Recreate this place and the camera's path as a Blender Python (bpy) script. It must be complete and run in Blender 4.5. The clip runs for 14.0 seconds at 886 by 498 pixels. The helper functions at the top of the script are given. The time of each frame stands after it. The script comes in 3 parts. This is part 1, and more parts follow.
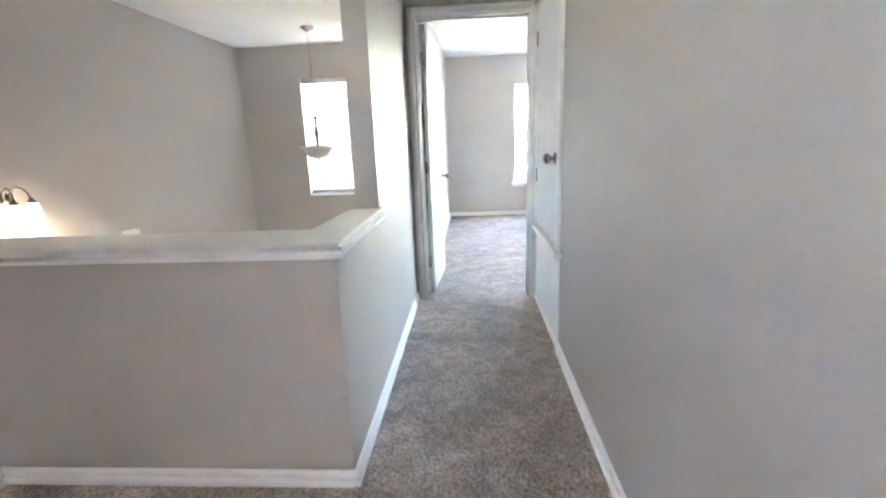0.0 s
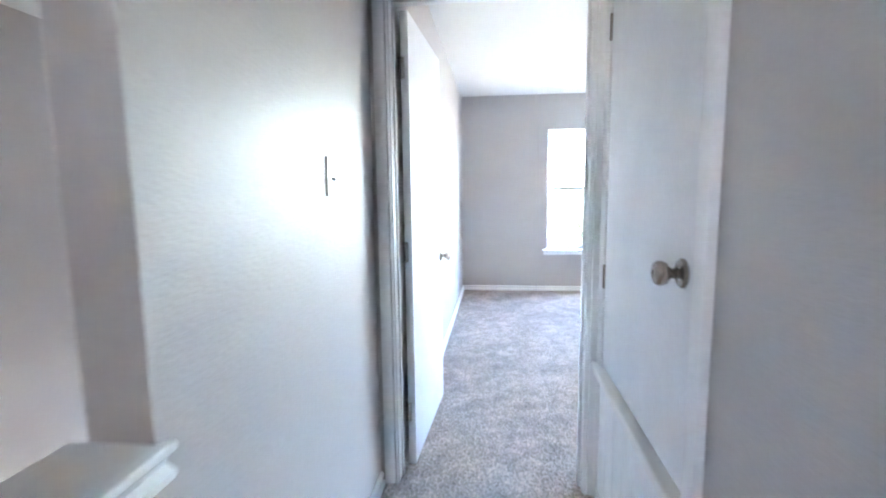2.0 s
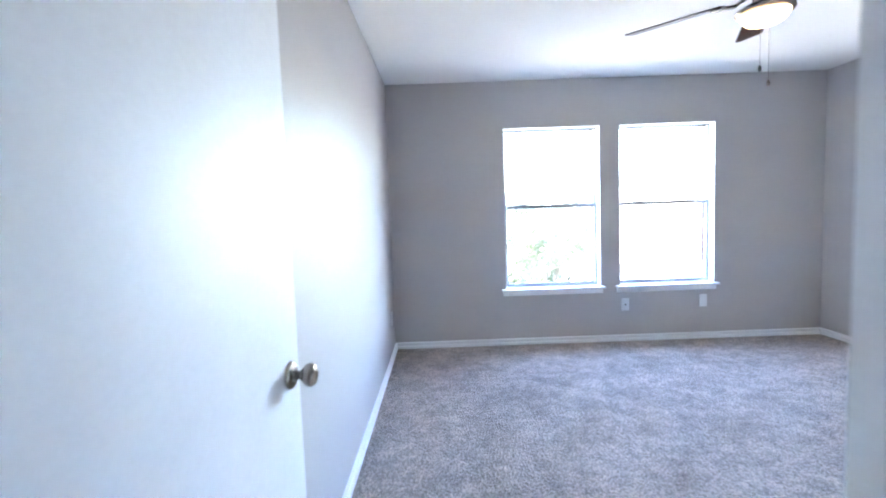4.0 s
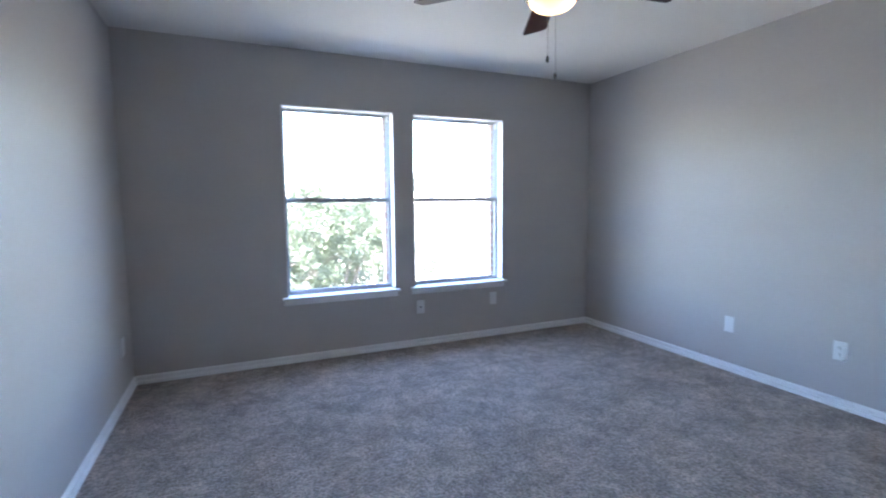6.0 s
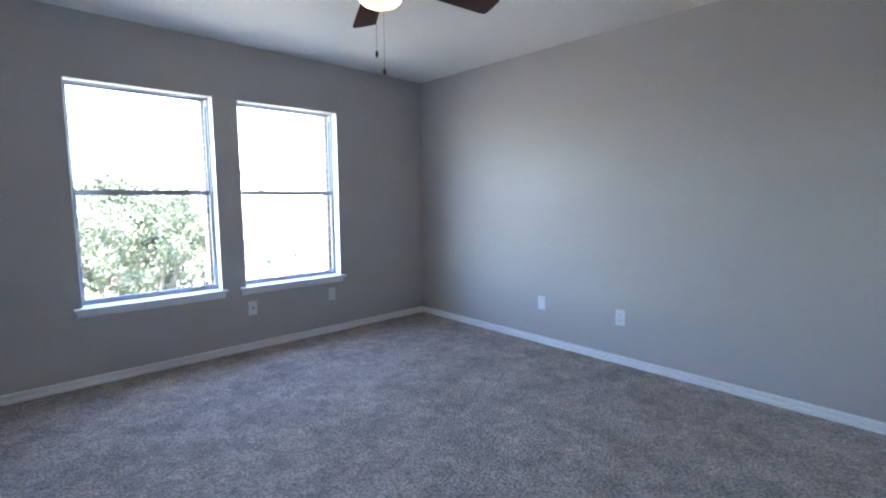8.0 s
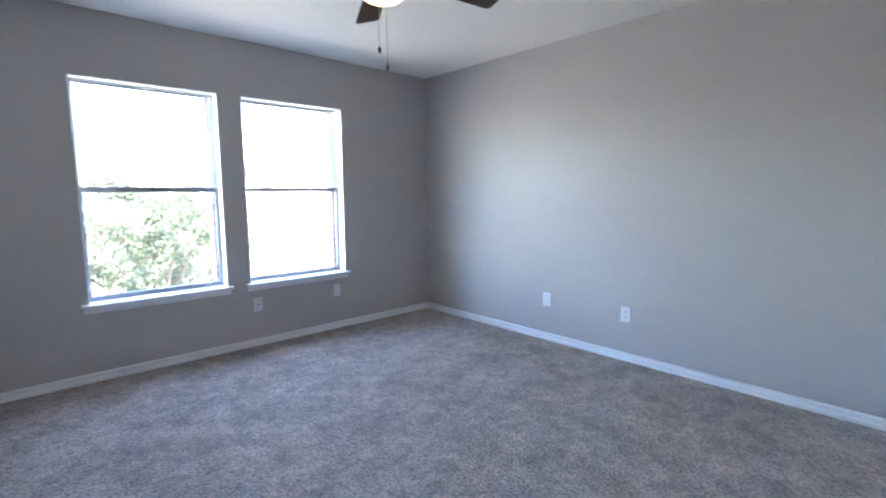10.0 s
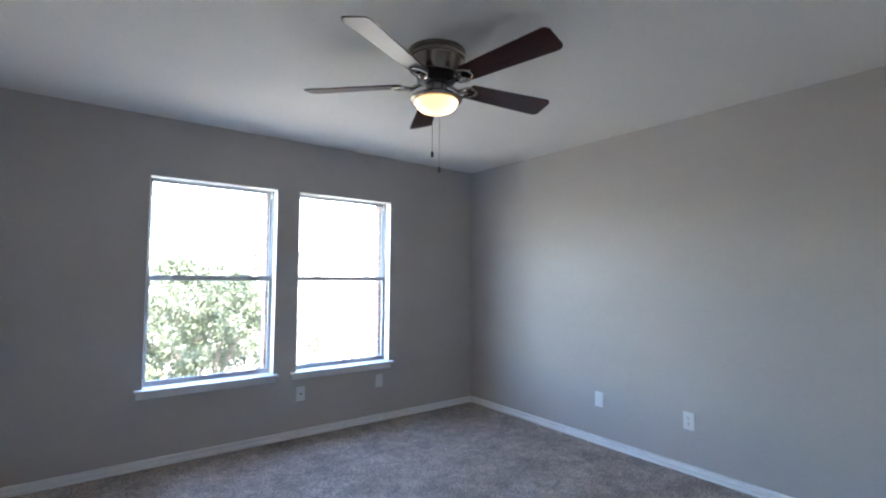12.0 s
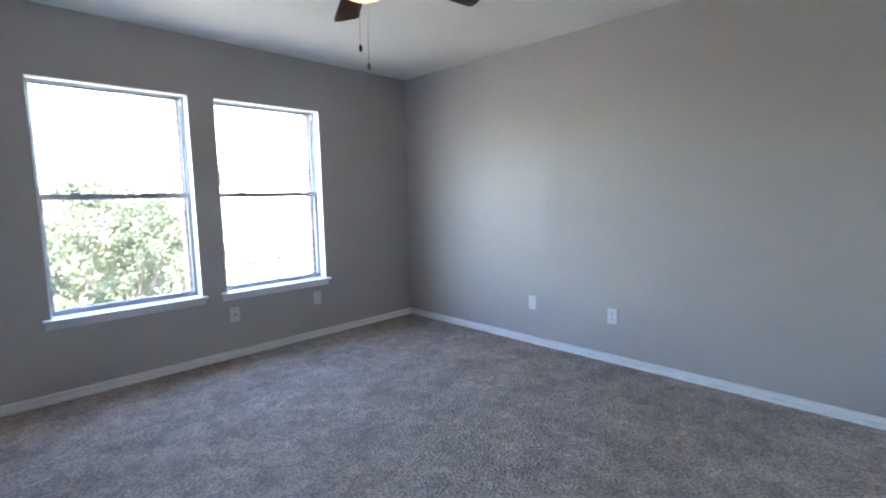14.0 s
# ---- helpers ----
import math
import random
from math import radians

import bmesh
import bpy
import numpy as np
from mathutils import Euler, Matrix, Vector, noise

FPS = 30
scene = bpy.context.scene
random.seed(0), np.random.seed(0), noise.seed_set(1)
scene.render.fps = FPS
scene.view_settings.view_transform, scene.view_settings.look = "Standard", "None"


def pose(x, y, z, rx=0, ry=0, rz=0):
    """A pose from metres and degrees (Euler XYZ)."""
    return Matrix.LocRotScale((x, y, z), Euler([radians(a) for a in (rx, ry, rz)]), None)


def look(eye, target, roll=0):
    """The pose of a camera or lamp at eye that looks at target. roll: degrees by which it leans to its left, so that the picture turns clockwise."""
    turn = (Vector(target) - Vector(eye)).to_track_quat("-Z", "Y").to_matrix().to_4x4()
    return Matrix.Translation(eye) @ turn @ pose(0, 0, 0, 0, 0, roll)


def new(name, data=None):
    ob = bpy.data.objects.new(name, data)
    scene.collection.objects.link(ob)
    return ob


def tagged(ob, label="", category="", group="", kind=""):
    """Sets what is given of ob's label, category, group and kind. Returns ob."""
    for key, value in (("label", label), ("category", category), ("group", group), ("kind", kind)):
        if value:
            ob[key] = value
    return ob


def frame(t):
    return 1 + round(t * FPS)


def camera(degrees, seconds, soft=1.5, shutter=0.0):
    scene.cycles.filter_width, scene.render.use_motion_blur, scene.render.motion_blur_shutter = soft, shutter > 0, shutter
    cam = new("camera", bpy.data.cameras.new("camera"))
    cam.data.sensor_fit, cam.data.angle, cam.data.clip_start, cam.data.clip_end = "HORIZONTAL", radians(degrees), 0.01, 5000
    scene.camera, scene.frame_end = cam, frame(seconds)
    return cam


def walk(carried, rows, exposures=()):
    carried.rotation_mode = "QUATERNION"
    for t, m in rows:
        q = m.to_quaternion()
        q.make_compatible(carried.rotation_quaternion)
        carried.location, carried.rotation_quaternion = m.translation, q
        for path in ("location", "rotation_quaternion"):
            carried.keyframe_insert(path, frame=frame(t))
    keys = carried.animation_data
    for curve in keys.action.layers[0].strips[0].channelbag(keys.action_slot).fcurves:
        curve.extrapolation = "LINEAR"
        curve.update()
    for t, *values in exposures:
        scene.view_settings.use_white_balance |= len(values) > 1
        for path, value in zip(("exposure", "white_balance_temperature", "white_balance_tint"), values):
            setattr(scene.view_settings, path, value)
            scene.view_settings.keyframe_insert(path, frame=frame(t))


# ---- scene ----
PATH = [
    (0, (1.224, 0.549, 1.213), (1.097, 2.493, 0.762), -2.1),
    (0.5, (1.261, 0.893, 1.239), (1.012, 2.836, 0.838), -0.5),
    (1, (1.248, 1.281, 1.246), (1.025, 3.244, 0.939), -0.0),
    (1.5, (1.25, 1.686, 1.256), (1.128, 3.654, 0.925), -1.8),
    (2, (1.283, 2.126, 1.283), (1.057, 4.099, 1.038), -0.7),
    (2.5, (1.285, 2.564, 1.258), (1.125, 4.545, 1.028), -0.5),
    (4.8, (1.424, 4.121, 1.283), (1.539, 6.114, 1.154), -0.5),
    (5, (1.478, 4.162, 1.278), (1.647, 6.15, 1.137), 0.4),
    (5.5, (1.581, 4.234, 1.264), (2.058, 6.168, 1.084), -0.3),
    (6, (1.58, 4.28, 1.27), (2.379, 6.103, 1.074), -0.5),
    (6.5, (1.571, 4.29, 1.276), (2.585, 6.002, 1.073), -0.2),
    (7, (1.581, 4.271, 1.27), (2.755, 5.876, 1.062), -0.2),
    (7.5, (1.586, 4.261, 1.254), (2.908, 5.748, 1.053), 0.1),
    (9.8, (1.609, 4.235, 1.263), (3.003, 5.65, 1.027), -0.6),
    (10, (1.605, 4.251, 1.261), (2.945, 5.717, 1.023), -0.4),
    (10.5, (1.596, 4.277, 1.276), (2.846, 5.835, 1.174), 0.2),
    (11, (1.578, 4.295, 1.331), (2.797, 5.873, 1.486), 0.7),
    (11.5, (1.591, 4.282, 1.335), (2.802, 5.865, 1.504), 0.5),
    (12, (1.592, 4.279, 1.325), (2.801, 5.868, 1.443), 0.4),
    (12.5, (1.592, 4.275, 1.291), (2.806, 5.864, 1.296), 0.2),
    (13, (1.614, 4.256, 1.258), (2.818, 5.845, 1.103), -0.0),
    (13.5, (1.61, 4.273, 1.248), (2.904, 5.781, 1.026), 0.1),
    (14, (1.633, 4.338, 1.261), (3.039, 5.742, 1.035), -1.1),
]

# exposure and white balance along the walk: seconds, stops, kelvin, tint
EXPOSURES = [(0.0, 7.54, 6750, 15), (0.5, 7.64, 6780, 15), (1.0, 7.62, 6500, 17), (2.0, 7.3, 6050, 18), (2.7, 7.05, 5850, 19),
             (4.8, 5.78, 5750, 20), (6.0, 5.07, 5780, 19), (7.5, 5.05, 5830, 19), (9.8, 5.42, 5950, 19), (10.1, 5.47, 5950, 19),
             (10.5, 5.42, 6000, 19), (11.0, 5.27, 6100, 18), (12.0, 4.97, 6150, 18), (12.5, 4.97, 6150, 18), (14.0, 5.13, 6230, 18)]
cam = camera(87.1, 14.0, soft=2.0, shutter=0.4)
walk(cam, [(t, look(eye, target, roll)) for t, eye, target, roll in PATH], EXPOSURES)

# ---- world, sun and lamps ----
world = bpy.data.worlds.new("sky")
scene.world = world
world.use_nodes = True
sky = world.node_tree.nodes.new("ShaderNodeTexSky")
sky.sky_type, sky.sun_disc = "NISHITA", False
sky.sun_elevation, sky.sun_rotation = radians(52), radians(205)
world.node_tree.links.new(sky.outputs[0], world.node_tree.nodes["Background"].inputs["Color"])
world.node_tree.nodes["Background"].inputs["Strength"].default_value = 0.15
sun_data = bpy.data.lights.new("sun", "SUN")
sun_data.energy, sun_data.angle, sun_data.color = 4.0, radians(0.5), (1.0, 0.95, 0.88)
sun = new("sun", sun_data)
sun.matrix_world = look((-12, -26, 36), (0, 0, 0))

FAN = (2.934, 6.105, 2.44)      # ceiling point over the fan
WARM = (1.0, 0.80, 0.56)


def bulb(name, place, watts, size=0.03, colour=WARM):
    data = bpy.data.lights.new(name, "POINT")
    data.energy, data.shadow_soft_size, data.color = watts, size, colour
    ob = new(name, data)
    ob.location = place
    return ob


# ---- materials ----
def material(name, colour, rough=0.6, metal=0.0, vary=0.06, scale=3.0, fine=90.0, bump=0.0, bump_scale=120.0,
             dist=0.002, coat=0.0, stretch=(1, 1, 1), per_piece=0.0):
    """A surface with colour variation at two scales and a fine relief."""
    m = bpy.data.materials.new(name)
    m.use_nodes = True
    n, l = m.node_tree.nodes, m.node_tree.links
    p = n["Principled BSDF"]
    p.inputs["Roughness"].default_value, p.inputs["Metallic"].default_value = rough, metal
    p.inputs["Coat Weight"].default_value = coat
    tc = n.new("ShaderNodeTexCoord")
    mp = n.new("ShaderNodeMapping")
    mp.inputs["Scale"].default_value = stretch
    l.new(tc.outputs["Object"], mp.inputs["Vector"])
    last = None
    for s, k in ((scale, 1.0), (fine, 0.6)):
        t = n.new("ShaderNodeTexNoise")
        t.inputs["Scale"].default_value, t.inputs["Detail"].default_value = s, 5
        l.new(mp.outputs[0], t.inputs["Vector"])
        r = n.new("ShaderNodeMapRange")
        r.inputs["From Min"].default_value, r.inputs["From Max"].default_value = 0.3, 0.7
        r.inputs["To Min"].default_value, r.inputs["To Max"].default_value = 1 - vary * k, 1 + vary * k
        l.new(t.outputs["Fac"], r.inputs["Value"])
        if last is None:
            last = r.outputs[0]
        else:
            mul = n.new("ShaderNodeMath")
            mul.operation = "MULTIPLY"
            l.new(last, mul.inputs[0]), l.new(r.outputs[0], mul.inputs[1])
            last = mul.outputs[0]
    if per_piece:
        oi = n.new("ShaderNodeObjectInfo")
        r = n.new("ShaderNodeMapRange")
        r.inputs["To Min"].default_value, r.inputs["To Max"].default_value = 1 - per_piece, 1 + per_piece
        l.new(oi.outputs["Random"], r.inputs["Value"])
        mul = n.new("ShaderNodeMath")
        mul.operation = "MULTIPLY"
        l.new(last, mul.inputs[0]), l.new(r.outputs[0], mul.inputs[1])
        last = mul.outputs[0]
    vm = n.new("ShaderNodeVectorMath")
    vm.operation = "SCALE"
    vm.inputs[0].default_value = colour
    l.new(last, vm.inputs["Scale"])
    l.new(vm.outputs[0], p.inputs["Base Color"])
    if bump:
        t = n.new("ShaderNodeTexNoise")
        t.inputs["Scale"].default_value, t.inputs["Detail"].default_value = bump_scale, 3
        l.new(mp.outputs[0], t.inputs["Vector"])
        b = n.new("ShaderNodeBump")
        b.inputs["Strength"].default_value, b.inputs["Distance"].default_value = bump, dist
        l.new(t.outputs["Fac"], b.inputs["Height"])
        l.new(b.outputs[0], p.inputs["Normal"])
    return m


def glowing(name, colour, strength, base=(0.8, 0.8, 0.78)):
    m = material(name, base, 0.35, vary=0.03)
    p = m.node_tree.nodes["Principled BSDF"]
    p.inputs["Emission Color"].default_value = (*colour, 1)
    p.inputs["Emission Strength"].default_value = strength
    return m


def glass_pane(name):
    m = bpy.data.materials.new(name)
    m.use_nodes = True
    n, l = m.node_tree.nodes, m.node_tree.links
    n.remove(n["Principled BSDF"])
    mix, tr, gl = n.new("ShaderNodeMixShader"), n.new("ShaderNodeBsdfTransparent"), n.new("ShaderNodeBsdfGlossy")
    tr.inputs[0].default_value = (0.95, 0.97, 0.96, 1)
    gl.inputs["Roughness"].default_value = 0.02
    mix.inputs[0].default_value = 0.05
    l.new(tr.outputs[0], mix.inputs[1]), l.new(gl.outputs[0], mix.inputs[2])
    l.new(mix.outputs[0], n["Material Output"].inputs[0])
    return m


def see_through(name, colour, share):
    """A diffuse sheet that lets part of the light through."""
    m = material(name, colour, 0.5, vary=0.05)
    n, l = m.node_tree.nodes, m.node_tree.links
    mix, tr = n.new("ShaderNodeMixShader"), n.new("ShaderNodeBsdfTranslucent")
    tr.inputs[0].default_value = (*colour, 1)
    mix.inputs[0].default_value = share
    l.new(n["Principled BSDF"].outputs[0], mix.inputs[1]), l.new(tr.outputs[0], mix.inputs[2])
    l.new(mix.outputs[0], n["Material Output"].inputs[0])
    return m


PAINT = material("greige_wall_paint", (0.52, 0.49, 0.46), 0.49, vary=0.025, scale=1.3, fine=40, bump=0.24, bump_scale=48, dist=0.005, stretch=(1, 1, 2.6))
CEIL = material("white_ceiling_paint", (0.86, 0.835, 0.79), 0.8, vary=0.02, scale=1.0, fine=60, bump=0.3, bump_scale=90, dist=0.004)
TRIM = material("white_semigloss_trim", (0.89, 0.89, 0.88), 0.45, vary=0.03, scale=6, fine=80, bump=0.04, bump_scale=60)
DOOR = material("white_door_paint", (0.85, 0.855, 0.86), 0.50, vary=0.03, scale=4, fine=70, bump=0.06, bump_scale=50)
BOARD = material("worn_white_board", (0.83, 0.835, 0.84), 0.45, vary=0.05, scale=5, fine=40, bump=0.15, bump_scale=30, stretch=(1, 3, 0.8))
CAP = material("satin_white_cap", (0.83, 0.82, 0.79), 0.38, vary=0.03, scale=3, fine=60, bump=0.05)
NICKEL = material("brushed_nickel", (0.36, 0.315, 0.275), 0.27, 1.0, vary=0.06, scale=20, fine=200, bump=0.05, stretch=(1, 1, 12))
STEEL = material("polished_nickel", (0.47, 0.43, 0.39), 0.15, 1.0, vary=0.04)
DARK = material("dark_bronze_shadow_metal", (0.09, 0.085, 0.08), 0.4, 0.8)
VINYL = material("grey_vinyl_frame", (0.40, 0.42, 0.44), 0.45, vary=0.03)
PLATE = material("white_plastic_plate", (0.80, 0.80, 0.79), 0.35, vary=0.02)
SLOT = material("dark_slot", (0.03, 0.03, 0.03), 0.6)
CHERRY = material("dark_cherry_veneer", (0.040, 0.010, 0.008), 0.30, vary=0.35, scale=2.0, fine=14, stretch=(1, 9, 9), coat=0.03)
CHERRY.node_tree.nodes["Principled BSDF"].inputs["Specular IOR Level"].default_value = 0.3
BRICK = material("tan_red_brick", (0.38, 0.24, 0.19), 0.85, vary=0.18, scale=8, fine=80, bump=0.4, bump_scale=90, per_piece=0.2)
MORTAR = material("mortar", (0.48, 0.46, 0.43), 0.95, vary=0.1, bump=0.4)
GLASS = glass_pane("window_glass")
SLAT = see_through("blind_slat_white", (0.70, 0.69, 0.66), 0.0003)
ALABASTER = see_through("alabaster_glass", (0.82, 0.82, 0.78), 0.45)
BOWL = see_through("lit_frosted_bowl", (0.86, 0.80, 0.66), 0.75)
SHADE = glowing("lit_bell_shade", (1.0, 0.88, 0.72), 0.05)
BARK = material("grey_bark", (0.16, 0.12, 0.09), 0.95, vary=0.3, scale=6, fine=40, bump=0.8, bump_scale=30, dist=0.02)
GROUND = material("sunlit_dry_ground", (0.16, 0.145, 0.11), 0.9, vary=0.15, scale=0.15, fine=3, bump=0.2, bump_scale=8)


def leaf_material():
    m = material("oak_leaf", (0.080, 0.092, 0.055), 0.5, vary=0.4, scale=1.2, fine=9)
    n, l = m.node_tree.nodes, m.node_tree.links
    mix, tr = n.new("ShaderNodeMixShader"), n.new("ShaderNodeBsdfTranslucent")
    tr.inputs[0].default_value = (0.085, 0.100, 0.050, 1)
    mix.inputs[0].default_value = 0.4
    l.new(n["Principled BSDF"].outputs[0], mix.inputs[1]), l.new(tr.outputs[0], mix.inputs[2])
    l.new(mix.outputs[0], n["Material Output"].inputs[0])
    return m


def carpet_material():
    """Cut-pile carpet: brushed patches, tufts and flecks."""
    m = bpy.data.materials.new("greige_cut_pile_carpet")
    m.use_nodes = True
    n, l = m.node_tree.nodes, m.node_tree.links
    p = n["Principled BSDF"]
    p.inputs["Roughness"].default_value = 0.95
    p.inputs["Sheen Weight"].default_value = 0.17
    p.inputs["Specular IOR Level"].default_value = 0.1
    tc = n.new("ShaderNodeTexCoord")

    def noise_node(scale, detail, lo, hi, warp=0.0):
        t = n.new("ShaderNodeTexNoise")
        t.inputs["Scale"].default_value, t.inputs["Detail"].default_value, t.inputs["Distortion"].default_value = scale, detail, warp
        l.new(tc.outputs["Object"], t.inputs["Vector"])
        r = n.new("ShaderNodeMapRange")
        r.inputs["From Min"].default_value, r.inputs["From Max"].default_value = 0.32, 0.68
        r.inputs["To Min"].default_value, r.inputs["To Max"].default_value = lo, hi
        l.new(t.outputs["Fac"], r.inputs["Value"])
        return t, r

    def times(a, b):
        k = n.new("ShaderNodeMath")
        k.operation = "MULTIPLY"
        l.new(a, k.inputs[0]), l.new(b, k.inputs[1])
        return k.outputs[0]

    _, patches = noise_node(3.6, 5, 0.79, 1.15, 0.6)
    _, brushed = noise_node(12, 4, 0.78, 1.19, 0.8)
    tuft, tufts = noise_node(75, 3, 0.54, 1.38)
    _, flecks = noise_node(240, 1, 0.86, 1.14)
    v = times(times(patches.outputs[0], brushed.outputs[0]), times(tufts.outputs[0], flecks.outputs[0]))
    vm = n.new("ShaderNodeVectorMath")
    vm.operation = "SCALE"
    vm.inputs[0].default_value = (0.475, 0.395, 0.335)
    l.new(v, vm.inputs["Scale"])
    l.new(vm.outputs[0], p.inputs["Base Color"])
    b = n.new("ShaderNodeBump")
    b.inputs["Strength"].default_value, b.inputs["Distance"].default_value = 1.0, 0.03
    l.new(tuft.outputs["Fac"], b.inputs["Height"])
    l.new(b.outputs[0], p.inputs["Normal"])
    return m


LEAF = leaf_material()
CARPET = carpet_material()


# ---- mesh helpers ----
def mesh_of(bm, name, mat, smooth=False):
    bmesh.ops.recalc_face_normals(bm, faces=bm.faces)
    me = bpy.data.meshes.new(name)
    bm.to_mesh(me)
    bm.free()
    me.materials.append(mat)
    if smooth:
        me.polygons.foreach_set("use_smooth", [True] * len(me.polygons))
        me.set_sharp_from_angle(angle=radians(38))
    return me


def part(name, bm, mat, parent=None, label="", smooth=True):
    ob = new(name, mesh_of(bm, name, mat, smooth))
    ob.parent = parent
    return tagged(ob, label)


def thing(name, place, label, category, group="", kind="", turn=0):
    ob = new(name)
    ob.empty_display_size = 0.1
    ob.matrix_world = pose(*place, 0, 0, turn)
    return tagged(ob, label, category, group, kind)


def box(bm, x0, y0, z0, x1, y1, z1, bevel=0.0, segments=2):
    made = bmesh.ops.create_cube(bm, size=1.0, matrix=Matrix.Translation(((x0 + x1) / 2, (y0 + y1) / 2, (z0 + z1) / 2))
                                 @ Matrix.Diagonal((abs(x1 - x0), abs(y1 - y0), abs(z1 - z0), 1)))
    if bevel:
        edges = {e for v in made["verts"] for e in v.link_edges}
        bmesh.ops.bevel(bm, geom=list(edges), offset=bevel, segments=segments, affect="EDGES", profile=0.6)
    return bm


def boxed(*args, **kw):
    return box(bmesh.new(), *args, **kw)


def lathe(bm, profile, at=(0, 0, 0), axis="z", seg=32):
    """Turn a profile of (radius, height) about an axis through at."""
    rings = []
    for r, h in profile:
        ring = []
        for i in range(seg if r > 1e-5 else 1):
            a = 2 * math.pi * i / seg
            c, s = r * math.cos(a), r * math.sin(a)
            v = {"z": (c, s, h), "x": (h, c, s), "y": (s, h, c)}[axis]
            ring.append(bm.verts.new((v[0] + at[0], v[1] + at[1], v[2] + at[2])))
        rings.append(ring)
    for a, b in zip(rings, rings[1:]):
        for i in range(seg):
            p, q = a[i % len(a)], a[(i + 1) % len(a)]
            s, t = b[i % len(b)], b[(i + 1) % len(b)]
            vs = []
            for v in (p, q, t, s):
                if v not in vs:
                    vs.append(v)
            if len(vs) > 2:
                bm.faces.new(vs)
    return bm


def tube(bm, points, r, seg=10):
    """A round bar along points."""
    pts = [Vector(p) for p in points]
    rings = []
    for i, p in enumerate(pts):
        d = (pts[min(i + 1, len(pts) - 1)] - pts[max(i - 1, 0)]).normalized()
        u = d.orthogonal().normalized() if i == 0 else (rings[-1][1] - d * rings[-1][1].dot(d)).normalized()
        w = d.cross(u)
        rings.append(([bm.verts.new(p + r * (u * math.cos(2 * math.pi * k / seg) + w * math.sin(2 * math.pi * k / seg))) for k in range(seg)], u))
    for (a, _), (b, _) in zip(rings, rings[1:]):
        for k in range(seg):
            bm.faces.new((a[k], a[(k + 1) % seg], b[(k + 1) % seg], b[k]))
    for ring in (rings[0][0], rings[-1][0]):
        bm.faces.new(ring)
    return bm


def run(bm, profile, start, end, out, up=(0, 0, 1)):
    """A moulding: profile of (out, up) swept from start to end."""
    out, up = Vector(out), Vector(up)
    a = [bm.verts.new(Vector(start) + out * u + up * v) for u, v in profile]
    b = [bm.verts.new(Vector(end) + out * u + up * v) for u, v in profile]
    k = len(profile)
    for i in range(k):
        bm.faces.new((a[i], a[(i + 1) % k], b[(i + 1) % k], b[i]))
    bm.faces.new(a), bm.faces.new(b)
    return bm


def slab(name, normal, lo, hi, us, vs, empty, mat, label, category):
    """A wall, floor or ceiling with openings. normal: its axis; us, vs: cell limits on the other two; empty: cells left open."""
    bm = bmesh.new()
    order = {"x": (1, 2, 0), "y": (0, 2, 1), "z": (0, 1, 2)}[normal]
    cache = {}

    def vert(u, v, w):
        key = (u, v, w)
        if key not in cache:
            co = [0, 0, 0]
            co[order[0]], co[order[1]], co[order[2]] = u, v, w
            cache[key] = bm.verts.new(co)
        return cache[key]

    def solid(i, j):
        return 0 <= i < len(us) - 1 and 0 <= j < len(vs) - 1 and (i, j) not in empty

    for i in range(len(us) - 1):
        for j in range(len(vs) - 1):
            if not solid(i, j):
                continue
            u0, u1, v0, v1 = us[i], us[i + 1], vs[j], vs[j + 1]
            for w in (lo, hi):
                bm.faces.new([vert(u0, v0, w), vert(u1, v0, w), vert(u1, v1, w), vert(u0, v1, w)])
            for di, dj, p, q in ((-1, 0, (u0, v0), (u0, v1)), (1, 0, (u1, v0), (u1, v1)), (0, -1, (u0, v0), (u1, v0)), (0, 1, (u0, v1), (u1, v1))):
                if not solid(i + di, j + dj):
                    bm.faces.new([vert(*p, lo), vert(*q, lo), vert(*q, hi), vert(*p, hi)])
    ob = part(name, bm, mat, smooth=False)
    return tagged(ob, label, category, kind="structure")


# ---- plan ----
PILE = 0.016                           # top of the carpet pile
HALL_L, HALL_R = 0.785, 1.70           # faces of the hall's side walls
DOOR_Y0, DOOR_Y1 = 4.0, 4.12           # wall between hall and bedroom
ROOM_L, ROOM_R, ROOM_F = 0.858, 4.861, 8.066
ROOM_H, HALL_H, LOW = 2.44, 2.50, -2.75
VOID_L, VOID_F = -1.84, 6.97
BACK = -3.4                            # wall behind the start of the walk
PONY_Y0, PONY_Y1, PONY_X0, COL_Y = 1.977, 2.120, -0.565, 2.72
WIN_Z0, WIN_Z1 = 0.545, 2.022
WINDOWS = [(1.911, 2.796), (2.970, 3.852)]

